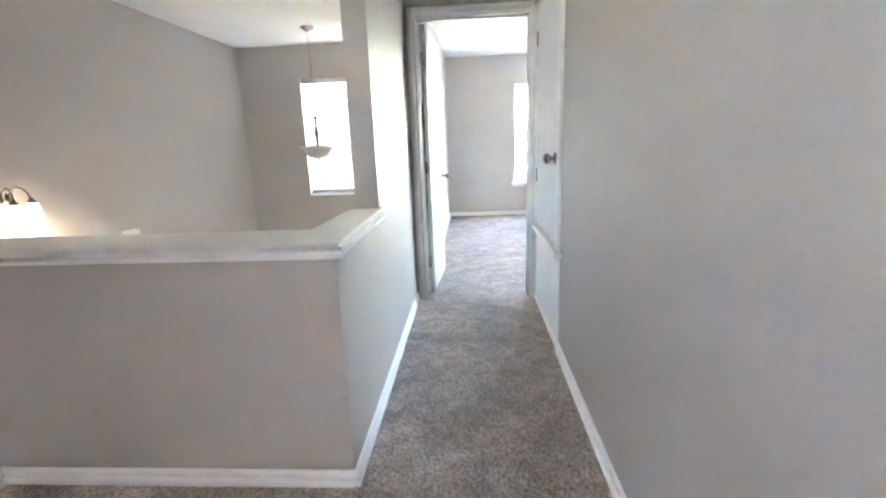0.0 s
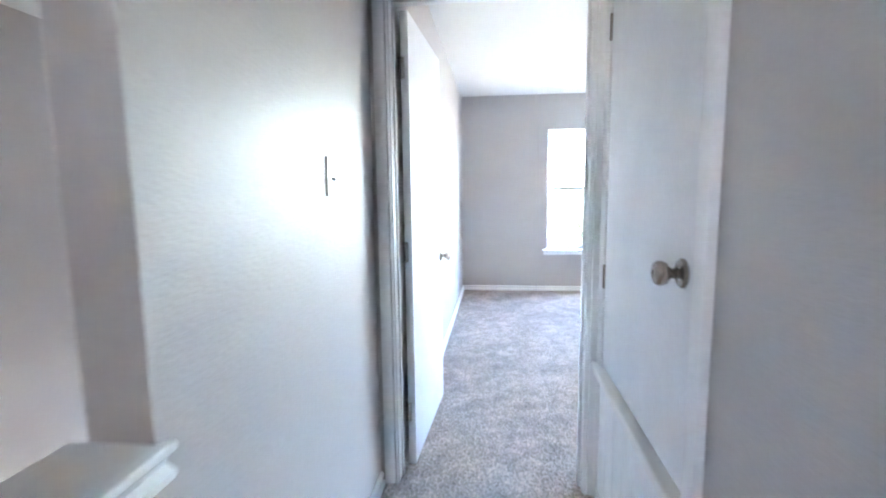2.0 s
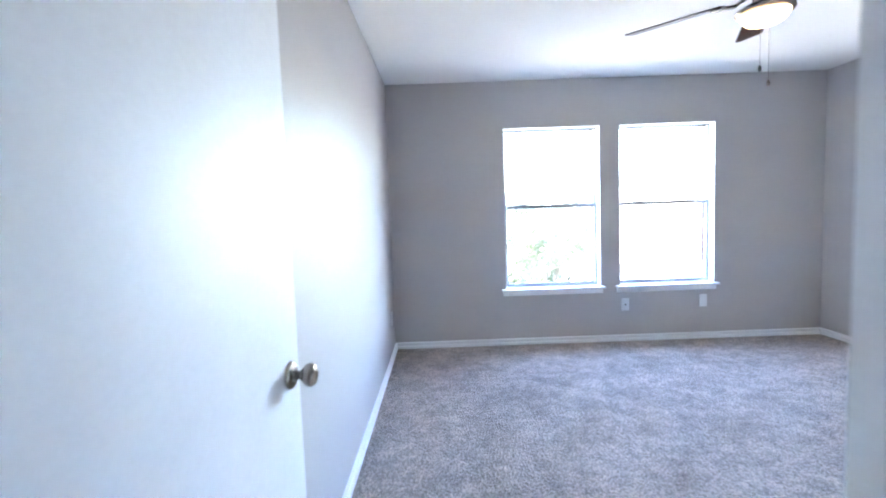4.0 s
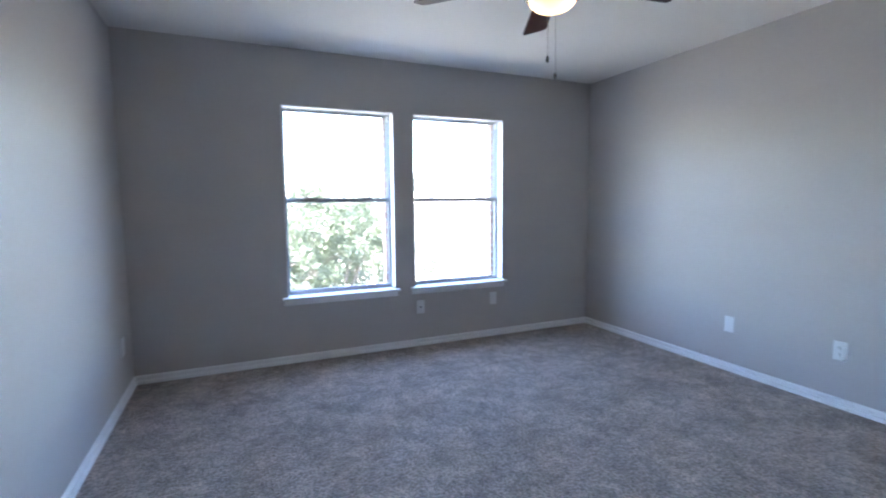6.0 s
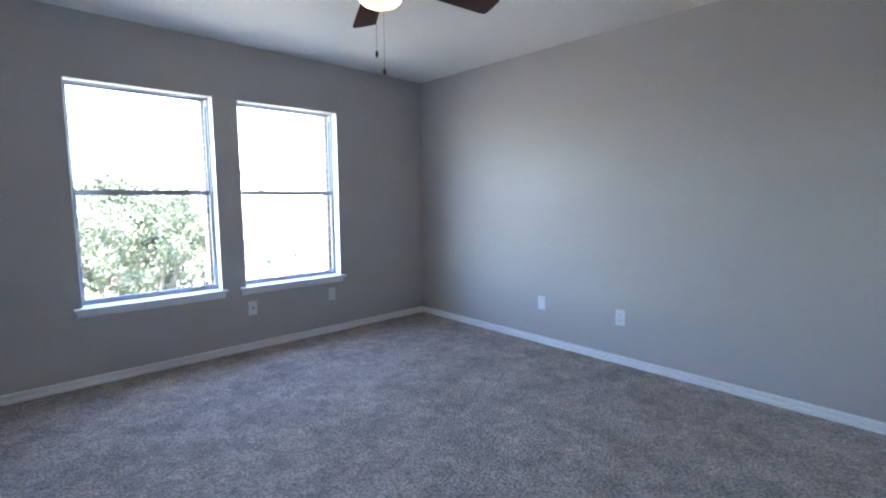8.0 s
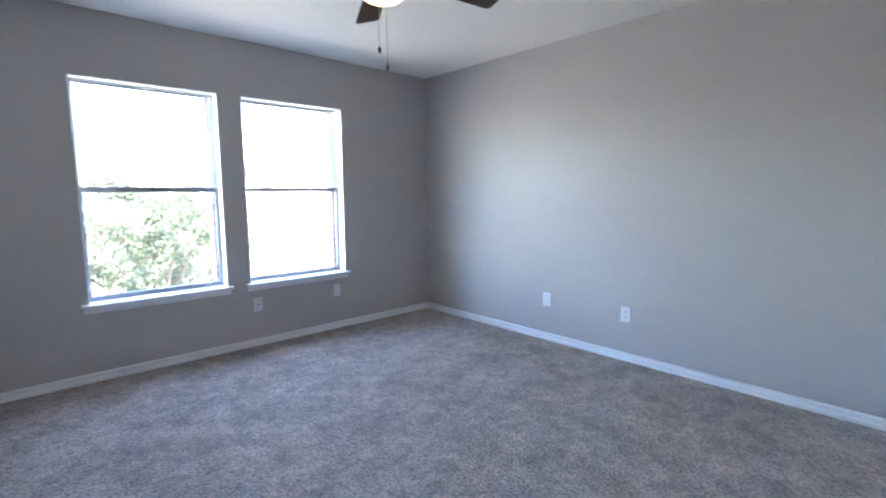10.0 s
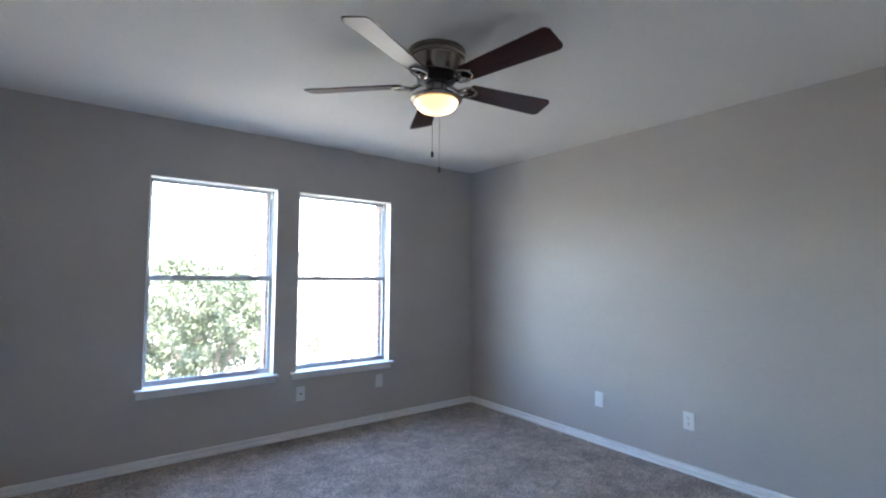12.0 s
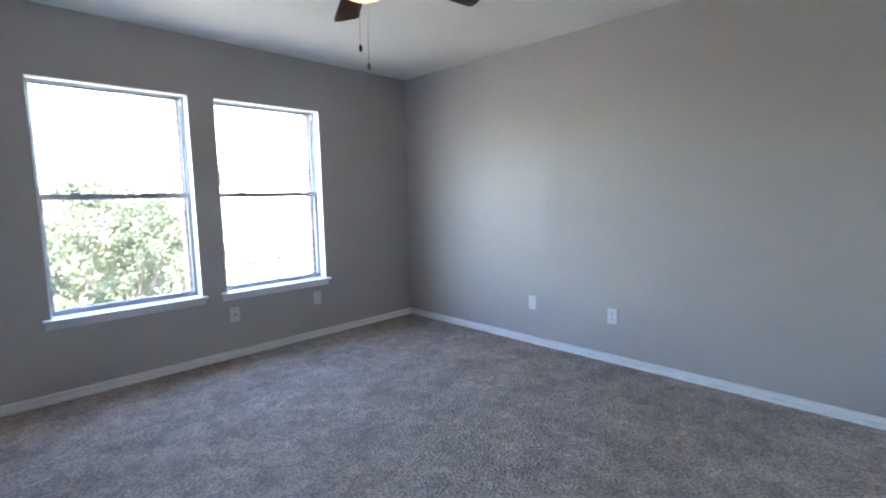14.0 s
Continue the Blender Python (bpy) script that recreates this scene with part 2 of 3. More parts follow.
# floors and ceilings
slab("floor_landing", "z", -0.25, PILE, [PONY_X0, HALL_L, 2.4], [BACK, PONY_Y0, DOOR_Y0], {(0, 1)}, CARPET,
     "greige cut-pile carpet on the landing and hall", "carpet floor")
slab("floor_bedroom", "z", -0.25, PILE, [HALL_L, ROOM_R], [DOOR_Y0, ROOM_F], set(), CARPET,
     "greige cut-pile carpet with brushed patches across the empty bedroom", "carpet floor")
slab("floor_lower", "z", LOW - 0.2, LOW, [VOID_L, HALL_L], [2.0, VOID_F], set(), CARPET, "plain floor far below the open stairwell", "floor")
slab("ceiling_hall", "z", HALL_H, HALL_H + 0.15, [VOID_L - 0.12, PONY_X0 - 0.12, 0.70, HALL_R + 0.12], [BACK - 0.12, PONY_Y0, DOOR_Y0, VOID_F + 0.12],
     {(0, 0), (2, 2)}, CEIL, "flat white ceiling over the hall and stairwell", "ceiling")
# Unseen slab added to keep sky light from leaking through the closet.
slab("ceiling_closet", "z", HALL_H, HALL_H + 0.15, [HALL_R + 0.12, 2.4], [2.78, DOOR_Y0], set(), CEIL, "unseen plain ceiling closing the hall closet against the sky", "ceiling")
slab("ceiling_bedroom", "z", ROOM_H, ROOM_H + 0.15, [ROOM_L - 0.12, ROOM_R + 0.12], [DOOR_Y1, ROOM_F + 0.14], set(), CEIL,
     "white textured bedroom ceiling", "ceiling")

# walls of the landing and hall
slab("wall_hall_right", "x", HALL_R, HALL_R + 0.12, [BACK, 3.075, 3.978, DOOR_Y0], [-0.25, 0.0, 2.045, HALL_H], {(1, 1)}, PAINT,
     "greige satin-painted hall wall with a closet opening", "wall")
slab("wall_hall_left", "x", 0.675, HALL_L, [COL_Y, DOOR_Y0], [LOW, HALL_H], set(), PAINT,
     "greige satin-painted wall between hall and stairwell, ending in a free edge", "wall")
# The opening is unseen, added so daylight from behind brightens the hall.
slab("wall_landing_left", "x", PONY_X0 - 0.12, PONY_X0, [BACK, -2.5, -1.55, PONY_Y0], [-0.25, 1.95, 2.42, HALL_H], {(1, 1)}, PAINT, "greige painted landing wall with an unseen opening added to let in daylight", "wall")
slab("wall_landing_back", "y", BACK - 0.12, BACK, [PONY_X0 - 0.12, HALL_R + 0.12], [-0.25, HALL_H], set(), PAINT, "plain greige painted wall closing the landing", "wall")
slab("wall_pony_front", "y", PONY_Y0, PONY_Y1, [PONY_X0, HALL_L], [LOW, 0.898], set(), PAINT, "low greige half wall guarding the stairwell", "half wall")
slab("wall_pony_side", "x", 0.675, HALL_L, [PONY_Y1, COL_Y], [LOW, 0.898], set(), PAINT, "low greige half wall along the hall", "half wall")
slab("wall_closet_back", "x", 2.28, 2.4, [2.9, DOOR_Y0], [-0.0, HALL_H], set(), PAINT, "plain wall behind the hall closet", "wall")
slab("wall_closet_side", "y", 2.78, 2.9, [HALL_R + 0.12, 2.4], [-0.0, HALL_H], set(), PAINT, "plain side wall of the hall closet", "wall")

# walls of the stairwell
slab("wall_void_left", "x", VOID_L - 0.12, VOID_L, [PONY_Y0, VOID_F + 0.12], [LOW, HALL_H], set(), PAINT, "tall greige stairwell wall", "wall")
# Cell (1, 1) is an added opening out of view, lighting the stairwell from below.
slab("wall_void_far", "y", VOID_F, VOID_F + 0.12, [VOID_L, -1.022, -0.145, 0.70], [LOW, LOW + 0.9, -0.95, 0.53, 2.09, HALL_H], {(1, 1), (1, 3)}, PAINT,
     "tall greige stairwell wall with a window and an added unseen lower opening", "wall")
slab("wall_void_near", "y", PONY_Y0, PONY_Y1, [VOID_L, PONY_X0], [LOW, HALL_H], set(), PAINT, "greige wall closing the stairwell", "wall")

# walls of the bedroom
slab("wall_bedroom_door", "y", DOOR_Y0, DOOR_Y1, [0.675, 0.848, 1.662, ROOM_R + 0.12], [0.0, 2.058, HALL_H + 0.09], {(1, 0)}, PAINT,
     "greige painted wall with the bedroom doorway", "wall")
slab("wall_bedroom_left", "x", 0.70, ROOM_L, [DOOR_Y1, ROOM_F + 0.14], [LOW, ROOM_H], set(), PAINT, "greige satin-painted bedroom wall", "wall")
slab("wall_bedroom_right", "x", ROOM_R, ROOM_R + 0.12, [DOOR_Y1, ROOM_F + 0.14], [-0.25, ROOM_H], set(), PAINT, "greige satin-painted bedroom wall", "wall")
slab("wall_bedroom_far", "y", ROOM_F, ROOM_F + 0.14, [ROOM_L, WINDOWS[0][0], WINDOWS[0][1], WINDOWS[1][0], WINDOWS[1][1], ROOM_R],
     [-0.25, WIN_Z0 - 0.02, WIN_Z1, ROOM_H], {(1, 1), (3, 1)}, PAINT, "greige painted bedroom wall with two windows", "wall")

# baseboards
BASE = [(0, 0), (0.020, 0), (0.020, 0.030), (0.017, 0.036), (0.012, 0.039), (0.002, 0.040), (0.002, 0.053), (0.015, 0.055), (0.016, 0.066), (0.011, 0.073), (0, 0.076)]


def baseboard(start, end, out, label="white painted baseboard along the carpet"):
    return tagged(part("baseboard", run(bmesh.new(), BASE, (*start, 0), (*end, 0), out), TRIM, smooth=False), label, "baseboard", kind="structure")


baseboard((HALL_L, PONY_Y0 - 0.013), (HALL_L, 3.982), (1, 0, 0))
baseboard((PONY_X0, PONY_Y0), (HALL_L, PONY_Y0), (0, -1, 0))
baseboard((PONY_X0, BACK), (PONY_X0, PONY_Y0 - 0.013), (1, 0, 0))
baseboard((HALL_R, BACK), (HALL_R, 3.045), (-1, 0, 0))
baseboard((PONY_X0 + 0.013, BACK), (HALL_R - 0.013, BACK), (0, 1, 0))
baseboard((ROOM_L, DOOR_Y1), (ROOM_L, ROOM_F), (1, 0, 0))
baseboard((ROOM_L + 0.013, ROOM_F), (ROOM_R - 0.013, ROOM_F), (0, -1, 0))
baseboard((ROOM_R, DOOR_Y1), (ROOM_R, ROOM_F), (-1, 0, 0))
baseboard((1.72, DOOR_Y1), (ROOM_R - 0.013, DOOR_Y1), (0, 1, 0))

# cap of the half wall: board with nosing, and a moulding under its edges
cap = thing("ledge_cap", (0, 0, 0), "white painted wooden cap with moulding on the half wall", "ledge", kind="structure")
bm = bmesh.new()
outline = [(PONY_X0, PONY_Y0 - 0.034), (HALL_L + 0.020, PONY_Y0 - 0.034), (HALL_L + 0.020, COL_Y + 0.02), (HALL_L + 0.001, COL_Y + 0.02), (HALL_L + 0.001, COL_Y - 0.001),
           (0.645, COL_Y - 0.001), (0.645, PONY_Y1 + 0.06), (PONY_X0, PONY_Y1 + 0.06)]
low = [bm.verts.new((x, y, 0.8985)) for x, y in outline]
top = [bm.verts.new((x, y, 0.917)) for x, y in outline]
bm.faces.new(low), bm.faces.new(top)
for i in range(len(outline)):
    j = (i + 1) % len(outline)
    bm.faces.new((low[i], low[j], top[j], top[i]))
bmesh.ops.bevel(bm, geom=[e for e in bm.edges if abs(e.verts[0].co.z - e.verts[1].co.z) < 1e-4], offset=0.006, segments=3, affect="EDGES", profile=0.5)
part("cap_board", bm, CAP, cap)
MOULD = [(0, 0), (0.011, 0), (0.020, 0.003), (0.023, 0.010), (0.022, 0.017), (0.015, 0.021), (0.008, 0.026), (0.009, 0.034), (0.015, 0.040), (0, 0.040)]
part("moulding", run(bmesh.new(), MOULD, (PONY_X0, PONY_Y0, 0.858), (HALL_L + 0.024, PONY_Y0, 0.858), (0, -1, 0)), TRIM, cap)
part("moulding", run(bmesh.new(), MOULD, (HALL_L, PONY_Y0 + 0.0005, 0.858), (HALL_L, COL_Y + 0.01, 0.858), (1, 0, 0)), TRIM, cap)

# ---- bedroom doorway: jamb, stops, casing ----
door_frame = thing("door_1", (0, 0, 0), "white painted door frame with stepped casing round the bedroom doorway", "door frame", kind="structure")
part("jamb", boxed(0.848, DOOR_Y0 - 0.002, 0, 0.866, DOOR_Y1 + 0.002, 2.04, bevel=0.002), TRIM, door_frame)
part("jamb", boxed(1.644, DOOR_Y0 - 0.002, 0, 1.662, DOOR_Y1 + 0.002, 2.04, bevel=0.002), TRIM, door_frame)
part("head_jamb", boxed(0.848, DOOR_Y0 - 0.002, 2.04, 1.662, DOOR_Y1 + 0.002, 2.058, bevel=0.002), TRIM, door_frame)
part("stop", boxed(0.866, 4.045, 0, 0.874, 4.080, 2.03, bevel=0.003), TRIM, door_frame)
part("stop", boxed(1.634, 4.045, 0, 1.644, 4.080, 2.03, bevel=0.003), TRIM, door_frame)
part("stop", boxed(0.866, 4.045, 2.029, 1.644, 4.080, 2.04, bevel=0.003), TRIM, door_frame)
CASING = [(0, 0), (0.010, 0), (0.013, 0.006), (0.008, 0.011), (0.010, 0.018), (0.015, 0.024), (0.016, 0.052), (0.013, 0.057), (0, 0.057)]
for y, out in ((DOOR_Y0, (0, -1, 0)), (DOOR_Y1, (0, 1, 0))):
    part("casing", run(bmesh.new(), CASING, (0.860, y, 0), (0.860, y, 2.105), out, (-1, 0, 0)), TRIM, door_frame)
    part("casing", run(bmesh.new(), CASING, (1.651, y, 0), (1.651, y, 2.105), out, (1, 0, 0)), TRIM, door_frame)
    part("head_casing", run(bmesh.new(), CASING, (0.861, y, 2.047), (1.650, y, 2.047), out, (0, 0, 1)), TRIM, door_frame)

part("top_catch", tube(bmesh.new(), [(1.676, 3.992, 2.086), (1.676, 3.962, 2.086), (1.682, 3.956, 2.086), (1.692, 3.955, 2.084)], 0.0042, 8), NICKEL, door_frame, "small nickel hook catch")


def knob(parent, place, way, roll=0):
    """A round door knob on a rosette; way: +1 or -1 along the x axis."""
    bm = lathe(bmesh.new(), [(0, 0), (0.033, 0), (0.033, 0.004), (0.029, 0.009), (0.016, 0.012)], axis="x", seg=32)
    prof = [(0.0115, 0.008), (0.0115, 0.026), (0.014, 0.030), (0.0235, 0.037), (0.0275, 0.046), (0.0275, 0.053), (0.0235, 0.060), (0.013, 0.064), (0.0085, 0.0645), (0.0075, 0.062), (0, 0.062)]
    grip = lathe(bmesh.new(), prof, axis="x", seg=32)
    for b in (bm, grip):
        bmesh.ops.transform(b, matrix=Matrix.Translation(place) @ Matrix.Diagonal((way, 1, 1, 1)), verts=b.verts)
    plate = part("rosette", bm, NICKEL, parent, "brushed nickel rosette")
    part("knob", grip, NICKEL, plate, "brushed nickel round knob")


def hinge(parent, x, y, z, leaf_x):
    bm = bmesh.new()
    lathe(bm, [(0, -0.046), (0.0055, -0.045), (0.0055, 0.045), (0, 0.046)], (x, y, z), seg=12)
    box(bm, min(x, leaf_x), y - 0.001, z - 0.044, max(x, leaf_x), y + 0.0015, z + 0.044)
    part("hinge", bm, STEEL, parent, "worn nickel butt hinge")


# bedroom door leaf, standing open along the side wall
leaf = thing("door_2", (0.900, 4.134, 0.0), "white flush bedroom door standing wide open against the wall", "door", kind="structure", turn=-3.1)
part("leaf", boxed(-0.018, 0, 0.024, 0.017, 0.762, 2.03, bevel=0.0025), DOOR, leaf)
knob(leaf, (0.017, 0.702, 0.908), 1)
part("latch", boxed(-0.006, 0.7615, 0.883, 0.006, 0.7635, 0.933, bevel=0.0005), NICKEL, leaf, "nickel latch plate")
for z in (0.28, 1.02, 1.80):
    hinge(leaf, -0.020, -0.008, z, 0.0)

# hall closet: upper flush door over a ledge and a boarded lower panel
closet = thing("door_3", (HALL_R, 3.02, 0.0), "white flush closet door above a ledge and boarded panel", "closet door", kind="structure")
part("leaf", boxed(-0.010, 0.105, 0.615, 0.025, 0.882, 2.035, bevel=0.002), DOOR, closet)
knob(closet, (-0.010, 0.163, 1.099), -1)
part("near_casing", run(bmesh.new(), [(0, 0), (0.014, 0), (0.018, 0.004), (0.020, 0.012), (0.020, 0.046), (0.017, 0.056), (0.008, 0.062), (0, 0.062)], (0, 0.098, 0.602), (0, 0.098, 2.105), (-1, 0, 0), (0, -1, 0)), TRIM, closet)
part("far_casing", boxed(-0.016, 0.886, 0.602, 0.010, 0.964, 2.105, bevel=0.003), TRIM, closet)
part("head_casing", boxed(-0.016, 0.098, 2.040, 0.012, 0.886, 2.105, bevel=0.003), TRIM, closet)
ledge = bmesh.new()
box(ledge, -0.040, -0.012, 0.568, 0.060, 0.962, 0.600, bevel=0.010, segments=4)
part("ledge", ledge, CAP, closet, "rounded white wooden ledge")
part("kick_board", boxed(-0.010, 0.025, 0.0, 0.004, 0.950, 0.062, bevel=0.003), TRIM, closet)
for i in range(8):
    y0 = 0.028 + i * 0.1145
    part("panel_board", boxed(-0.004, y0, 0.0, 0.010, y0 + 0.1128, 0.568, bevel=0.0022, segments=1), BOARD, closet)
part("side_casing", boxed(-0.014, 0.9575, 0.0, 0.010, 0.977, 0.566, bevel=0.002), TRIM, closet)
for z in (0.96, 1.85):
    hinge(closet, -0.014, 0.884, z, 0.01)


# ---- windows ----
def window(name, x0, x1, label):
    """A single-hung vinyl window in a painted reveal with a stool and an apron."""
    w = thing(name, (0, 0, 0), label, "window", kind="structure")
    y0, y1, z0, z1 = ROOM_F, ROOM_F + 0.14, WIN_Z0, WIN_Z1
    part("reveal", boxed(x0, y0 - 0.004, z0, x0 + 0.007, y1, z1 - 0.008, bevel=0.002), TRIM, w)
    part("reveal", boxed(x1 - 0.007, y0 - 0.004, z0, x1, y1, z1 - 0.008, bevel=0.002), TRIM, w)
    part("head_reveal", boxed(x0, y0 - 0.004, z1 - 0.008, x1, y1, z1, bevel=0.002), TRIM, w)
    stool = bmesh.new()
    box(stool, x0 - 0.042, y0 - 0.055, z0 - 0.018, x1 + 0.026, y0 - 0.0005, z0, bevel=0.004, segments=3)
    box(stool, x0, y0 - 0.004, z0 - 0.0195, x1, y1, z0, bevel=0.001)
    part("window_sill", stool, TRIM, w, "white painted stool with a rounded nose")
    part("apron", run(bmesh.new(), [(0, 0), (0.008, 0), (0.014, 0.010), (0.014, 0.030), (0.018, 0.038), (0.018, 0.044), (0, 0.044)], (x0 - 0.03, y0, z0 - 0.066), (x1 + 0.014, y0, z0 - 0.066), (0, -1, 0)), TRIM, w)
    a, b, c, d = x0 + 0.007, x1 - 0.007, z0, z1 - 0.008
    fy0, fy1 = y0 + 0.082, y0 + 0.138
    bm = bmesh.new()
    box(bm, a, fy0, c, a + 0.010, fy1, d, bevel=0.002), box(bm, b - 0.010, fy0, c, b, fy1, d, bevel=0.002)
    box(bm, a + 0.010, fy0, d - 0.008, b - 0.010, fy1, d, bevel=0.002), box(bm, a + 0.010, fy0, c, b - 0.010, fy1, c + 0.010, bevel=0.002)
    part("window_frame", bm, VINYL, w)
    mid = 1.30
    for tag, za, zb, ya, yb, bottom in (("upper_sash", mid - 0.018, d - 0.008, y0 + 0.112, y0 + 0.130, 0.034), ("lower_sash", c + 0.010, mid + 0.018, y0 + 0.089, y0 + 0.109, 0.024)):
        xa, xb = a + 0.0105, b - 0.0105
        rail = 0.034 if tag == "lower_sash" else 0.012
        bm = bmesh.new()
        box(bm, xa, ya, za, xa + 0.013, yb, zb, bevel=0.002), box(bm, xb - 0.013, ya, za, xb, yb, zb, bevel=0.002)
        box(bm, xa + 0.013, ya, za, xb - 0.013, yb, za + bottom, bevel=0.002), box(bm, xa + 0.013, ya, zb - rail, xb - 0.013, yb, zb, bevel=0.002)
        sash = part(tag, bm, VINYL, w)
        pane = part("pane", boxed(xa + 0.011, ya + 0.007, za + bottom - 0.002, xb - 0.011, ya + 0.011, zb - rail + 0.002), GLASS, sash, "clear window pane", smooth=False)
        pane.visible_shadow = False
    for k in (0.22, 0.78):
        x = a + (b - a) * k
        part("sash_lock", boxed(x - 0.028, y0 + 0.088, mid + 0.018, x + 0.028, y0 + 0.108, mid + 0.026, bevel=0.003), VINYL, w, "small white sash lock")
    part("balance_clip", boxed(b - 0.021, y0 + 0.090, d - 0.062, b - 0.010, y0 + 0.106, d - 0.008, bevel=0.002), PLATE, w)
    return w


window("window_1", *WINDOWS[0], "white single-hung window with painted sill above the carpet")
window("window_2", *WINDOWS[1], "white single-hung window with painted sill beside its twin")

# brick outside round the windows
veneer = slab("brick_wall", "y", ROOM_F + 0.155, ROOM_F + 0.245, [ROOM_L - 0.6, WINDOWS[0][0] - 0.03, WINDOWS[0][1] - 0.031, WINDOWS[1][0] - 0.03, WINDOWS[1][1] - 0.031, ROOM_R + 0.5],
              [-3.0, WIN_Z0 - 0.02, WIN_Z1 - 0.01, ROOM_H + 0.4], {(1, 1), (3, 1)}, MORTAR, "tan brick veneer outside the bedroom windows", "brick wall")


# stairwell window with its blind
void_win = thing("window_3", (0, 0, 0), "white stairwell window behind a slatted blind", "window", kind="structure")
VX0, VX1, VZ0, VZ1, VY = -1.022, -0.145, 0.53, 2.09, VOID_F
bm = bmesh.new()
for args in ((VX0, VY + 0.07, VZ0, VX0 + 0.03, VY + 0.115, VZ1), (VX1 - 0.03, VY + 0.07, VZ0, VX1, VY + 0.115, VZ1),
             (VX0 + 0.03, VY + 0.07, VZ1 - 0.03, VX1 - 0.03, VY + 0.115, VZ1), (VX0 + 0.03, VY + 0.07, VZ0, VX1 - 0.03, VY + 0.115, VZ0 + 0.03),
             (VX0 + 0.03, VY + 0.08, 1.26, VX1 - 0.03, VY + 0.11, 1.30)):
    box(bm, *args, bevel=0.002)
part("window_frame", bm, VINYL, void_win)
for za, zb in ((VZ0 + 0.03, 1.26), (1.30, VZ1 - 0.03)):
    pane = part("pane", boxed(VX0 + 0.03, VY + 0.09, za, VX1 - 0.03, VY + 0.094, zb), GLASS, void_win, "clear window pane", smooth=False)
    pane.visible_shadow = False
part("window_sill", boxed(VX0 + 0.001, VY - 0.004, VZ0, VX1 - 0.001, VY + 0.07, VZ0 + 0.012, bevel=0.003), TRIM, void_win)

blind = thing("window_blind", ((VX0 + VX1) / 2, VY + 0.035, VZ1), "white slatted blind, lowered over the stairwell window", "blind")
part("headrail", boxed(-0.432, -0.026, -0.072, 0.432, 0.026, -0.002, bevel=0.004), SLAT, blind, "white valance")
slat_bm = bmesh.new()
box(slat_bm, -0.428, -0.032, -0.0013, 0.428, 0.032, 0.0013)
slat_me = mesh_of(slat_bm, "slat", SLAT)
N_SLATS = 24
for i in range(N_SLATS):
    ob = new("slat", slat_me)
    ob.parent = blind
    ob.matrix_basis = pose(0, 0, -0.105 - i * 0.0605, -71, 0, 0)
part("bottom_rail", boxed(-0.428, -0.024, -1.540, 0.428, 0.024, -1.523, bevel=0.003), SLAT, blind)
for x in (-0.3, 0.3):
    part("ladder_cord", tube(bmesh.new(), [(x, -0.026, -0.06), (x, -0.026, -1.52)], 0.0012, 6), SLAT, blind)
part("tilt_wand", tube(bmesh.new(), [(-0.385, -0.034, -0.05), (-0.385, -0.036, -0.80)], 0.0045, 8), SLAT, blind)

# ---- stairwell things ----
pend = thing("pendant_lamp", (-0.558, 6.046, HALL_H), "unlit bowl pendant of alabaster glass hanging from a nickel rod", "pendant lamp")
part("canopy", lathe(bmesh.new(), [(0, 0), (0.075, 0), (0.074, -0.008), (0.05, -0.028), (0.02, -0.040), (0.012, -0.052), (0, -0.054)]), STEEL, pend, "nickel ceiling canopy")
chain = bmesh.new()
tube(chain, [(0, 0, -0.05), (0, 0, -0.98)], 0.0024, 8)
part("rod", chain, NICKEL, pend)
part("collar", lathe(bmesh.new(), [(0, -0.95), (0.012, -0.955), (0.020, -0.975), (0.010, -0.990), (0.008, -1.09), (0.018, -1.10), (0.022, -1.16), (0.012, -1.19), (0.014, -1.30), (0, -1.31)]), DARK, pend, "dark turned collar")
part("bowl", lathe(bmesh.new(), [(0.206, -1.292), (0.212, -1.297), (0.19, -1.305), (0.165, -1.335), (0.145, -1.375), (0.115, -1.41), (0.06, -1.432), (0, -1.438), (0, -1.430), (0.055, -1.424), (0.108, -1.403), (0.138, -1.37), (0.158, -1.33), (0.185, -1.298)], seg=48), ALABASTER, pend, "flared alabaster glass bowl")
part("finial", lathe(bmesh.new(), [(0, -1.436), (0.022, -1.440), (0.016, -1.452), (0.008, -1.458), (0.010, -1.468), (0, -1.478)]), NICKEL, pend)

sconce = thing("wall_light", (VOID_L, 3.43, 0.93), "lit two-arm nickel wall light with white bell shades", "wall lamp")
part("backplate", lathe(bmesh.new(), [(0, 0), (0.058, 0), (0.058, 0.008), (0.048, 0.016), (0.02, 0.022), (0, 0.024)], axis="x"), NICKEL, sconce)
for s in (-1, 1):
    pts = []
    for k in range(17):
        a = math.pi * k / 16
        pts.append((0.02 + 0.055 * (1 - math.cos(a)), s * (0.015 + 0.047 * k / 16), 0.085 * math.sin(a)))
    arm = part("arm", tube(bmesh.new(), pts, 0.0055, 10), NICKEL, sconce, "curved gooseneck arm")
    x, y = 0.13, s * 0.062
    part("socket_cap", lathe(bmesh.new(), [(0, 0.012), (0.012, 0.012), (0.014, 0.0), (0.024, -0.008), (0.026, -0.022), (0, -0.022)], (x, y, 0)), NICKEL, sconce)
    part("shade", lathe(bmesh.new(), [(0.024, -0.020), (0.030, -0.024), (0.038, -0.060), (0.046, -0.105), (0.052, -0.150), (0.060, -0.168), (0.058, -0.171), (0.049, -0.152), (0.043, -0.105), (0.035, -0.060), (0.027, -0.026)], (x, y, 0), seg=40), SHADE, sconce, "glowing white bell shade")
bulb("sconce_bulb", (VOID_L + 0.13, 3.43 + 0.062, 0.76), 0.08, 0.045)
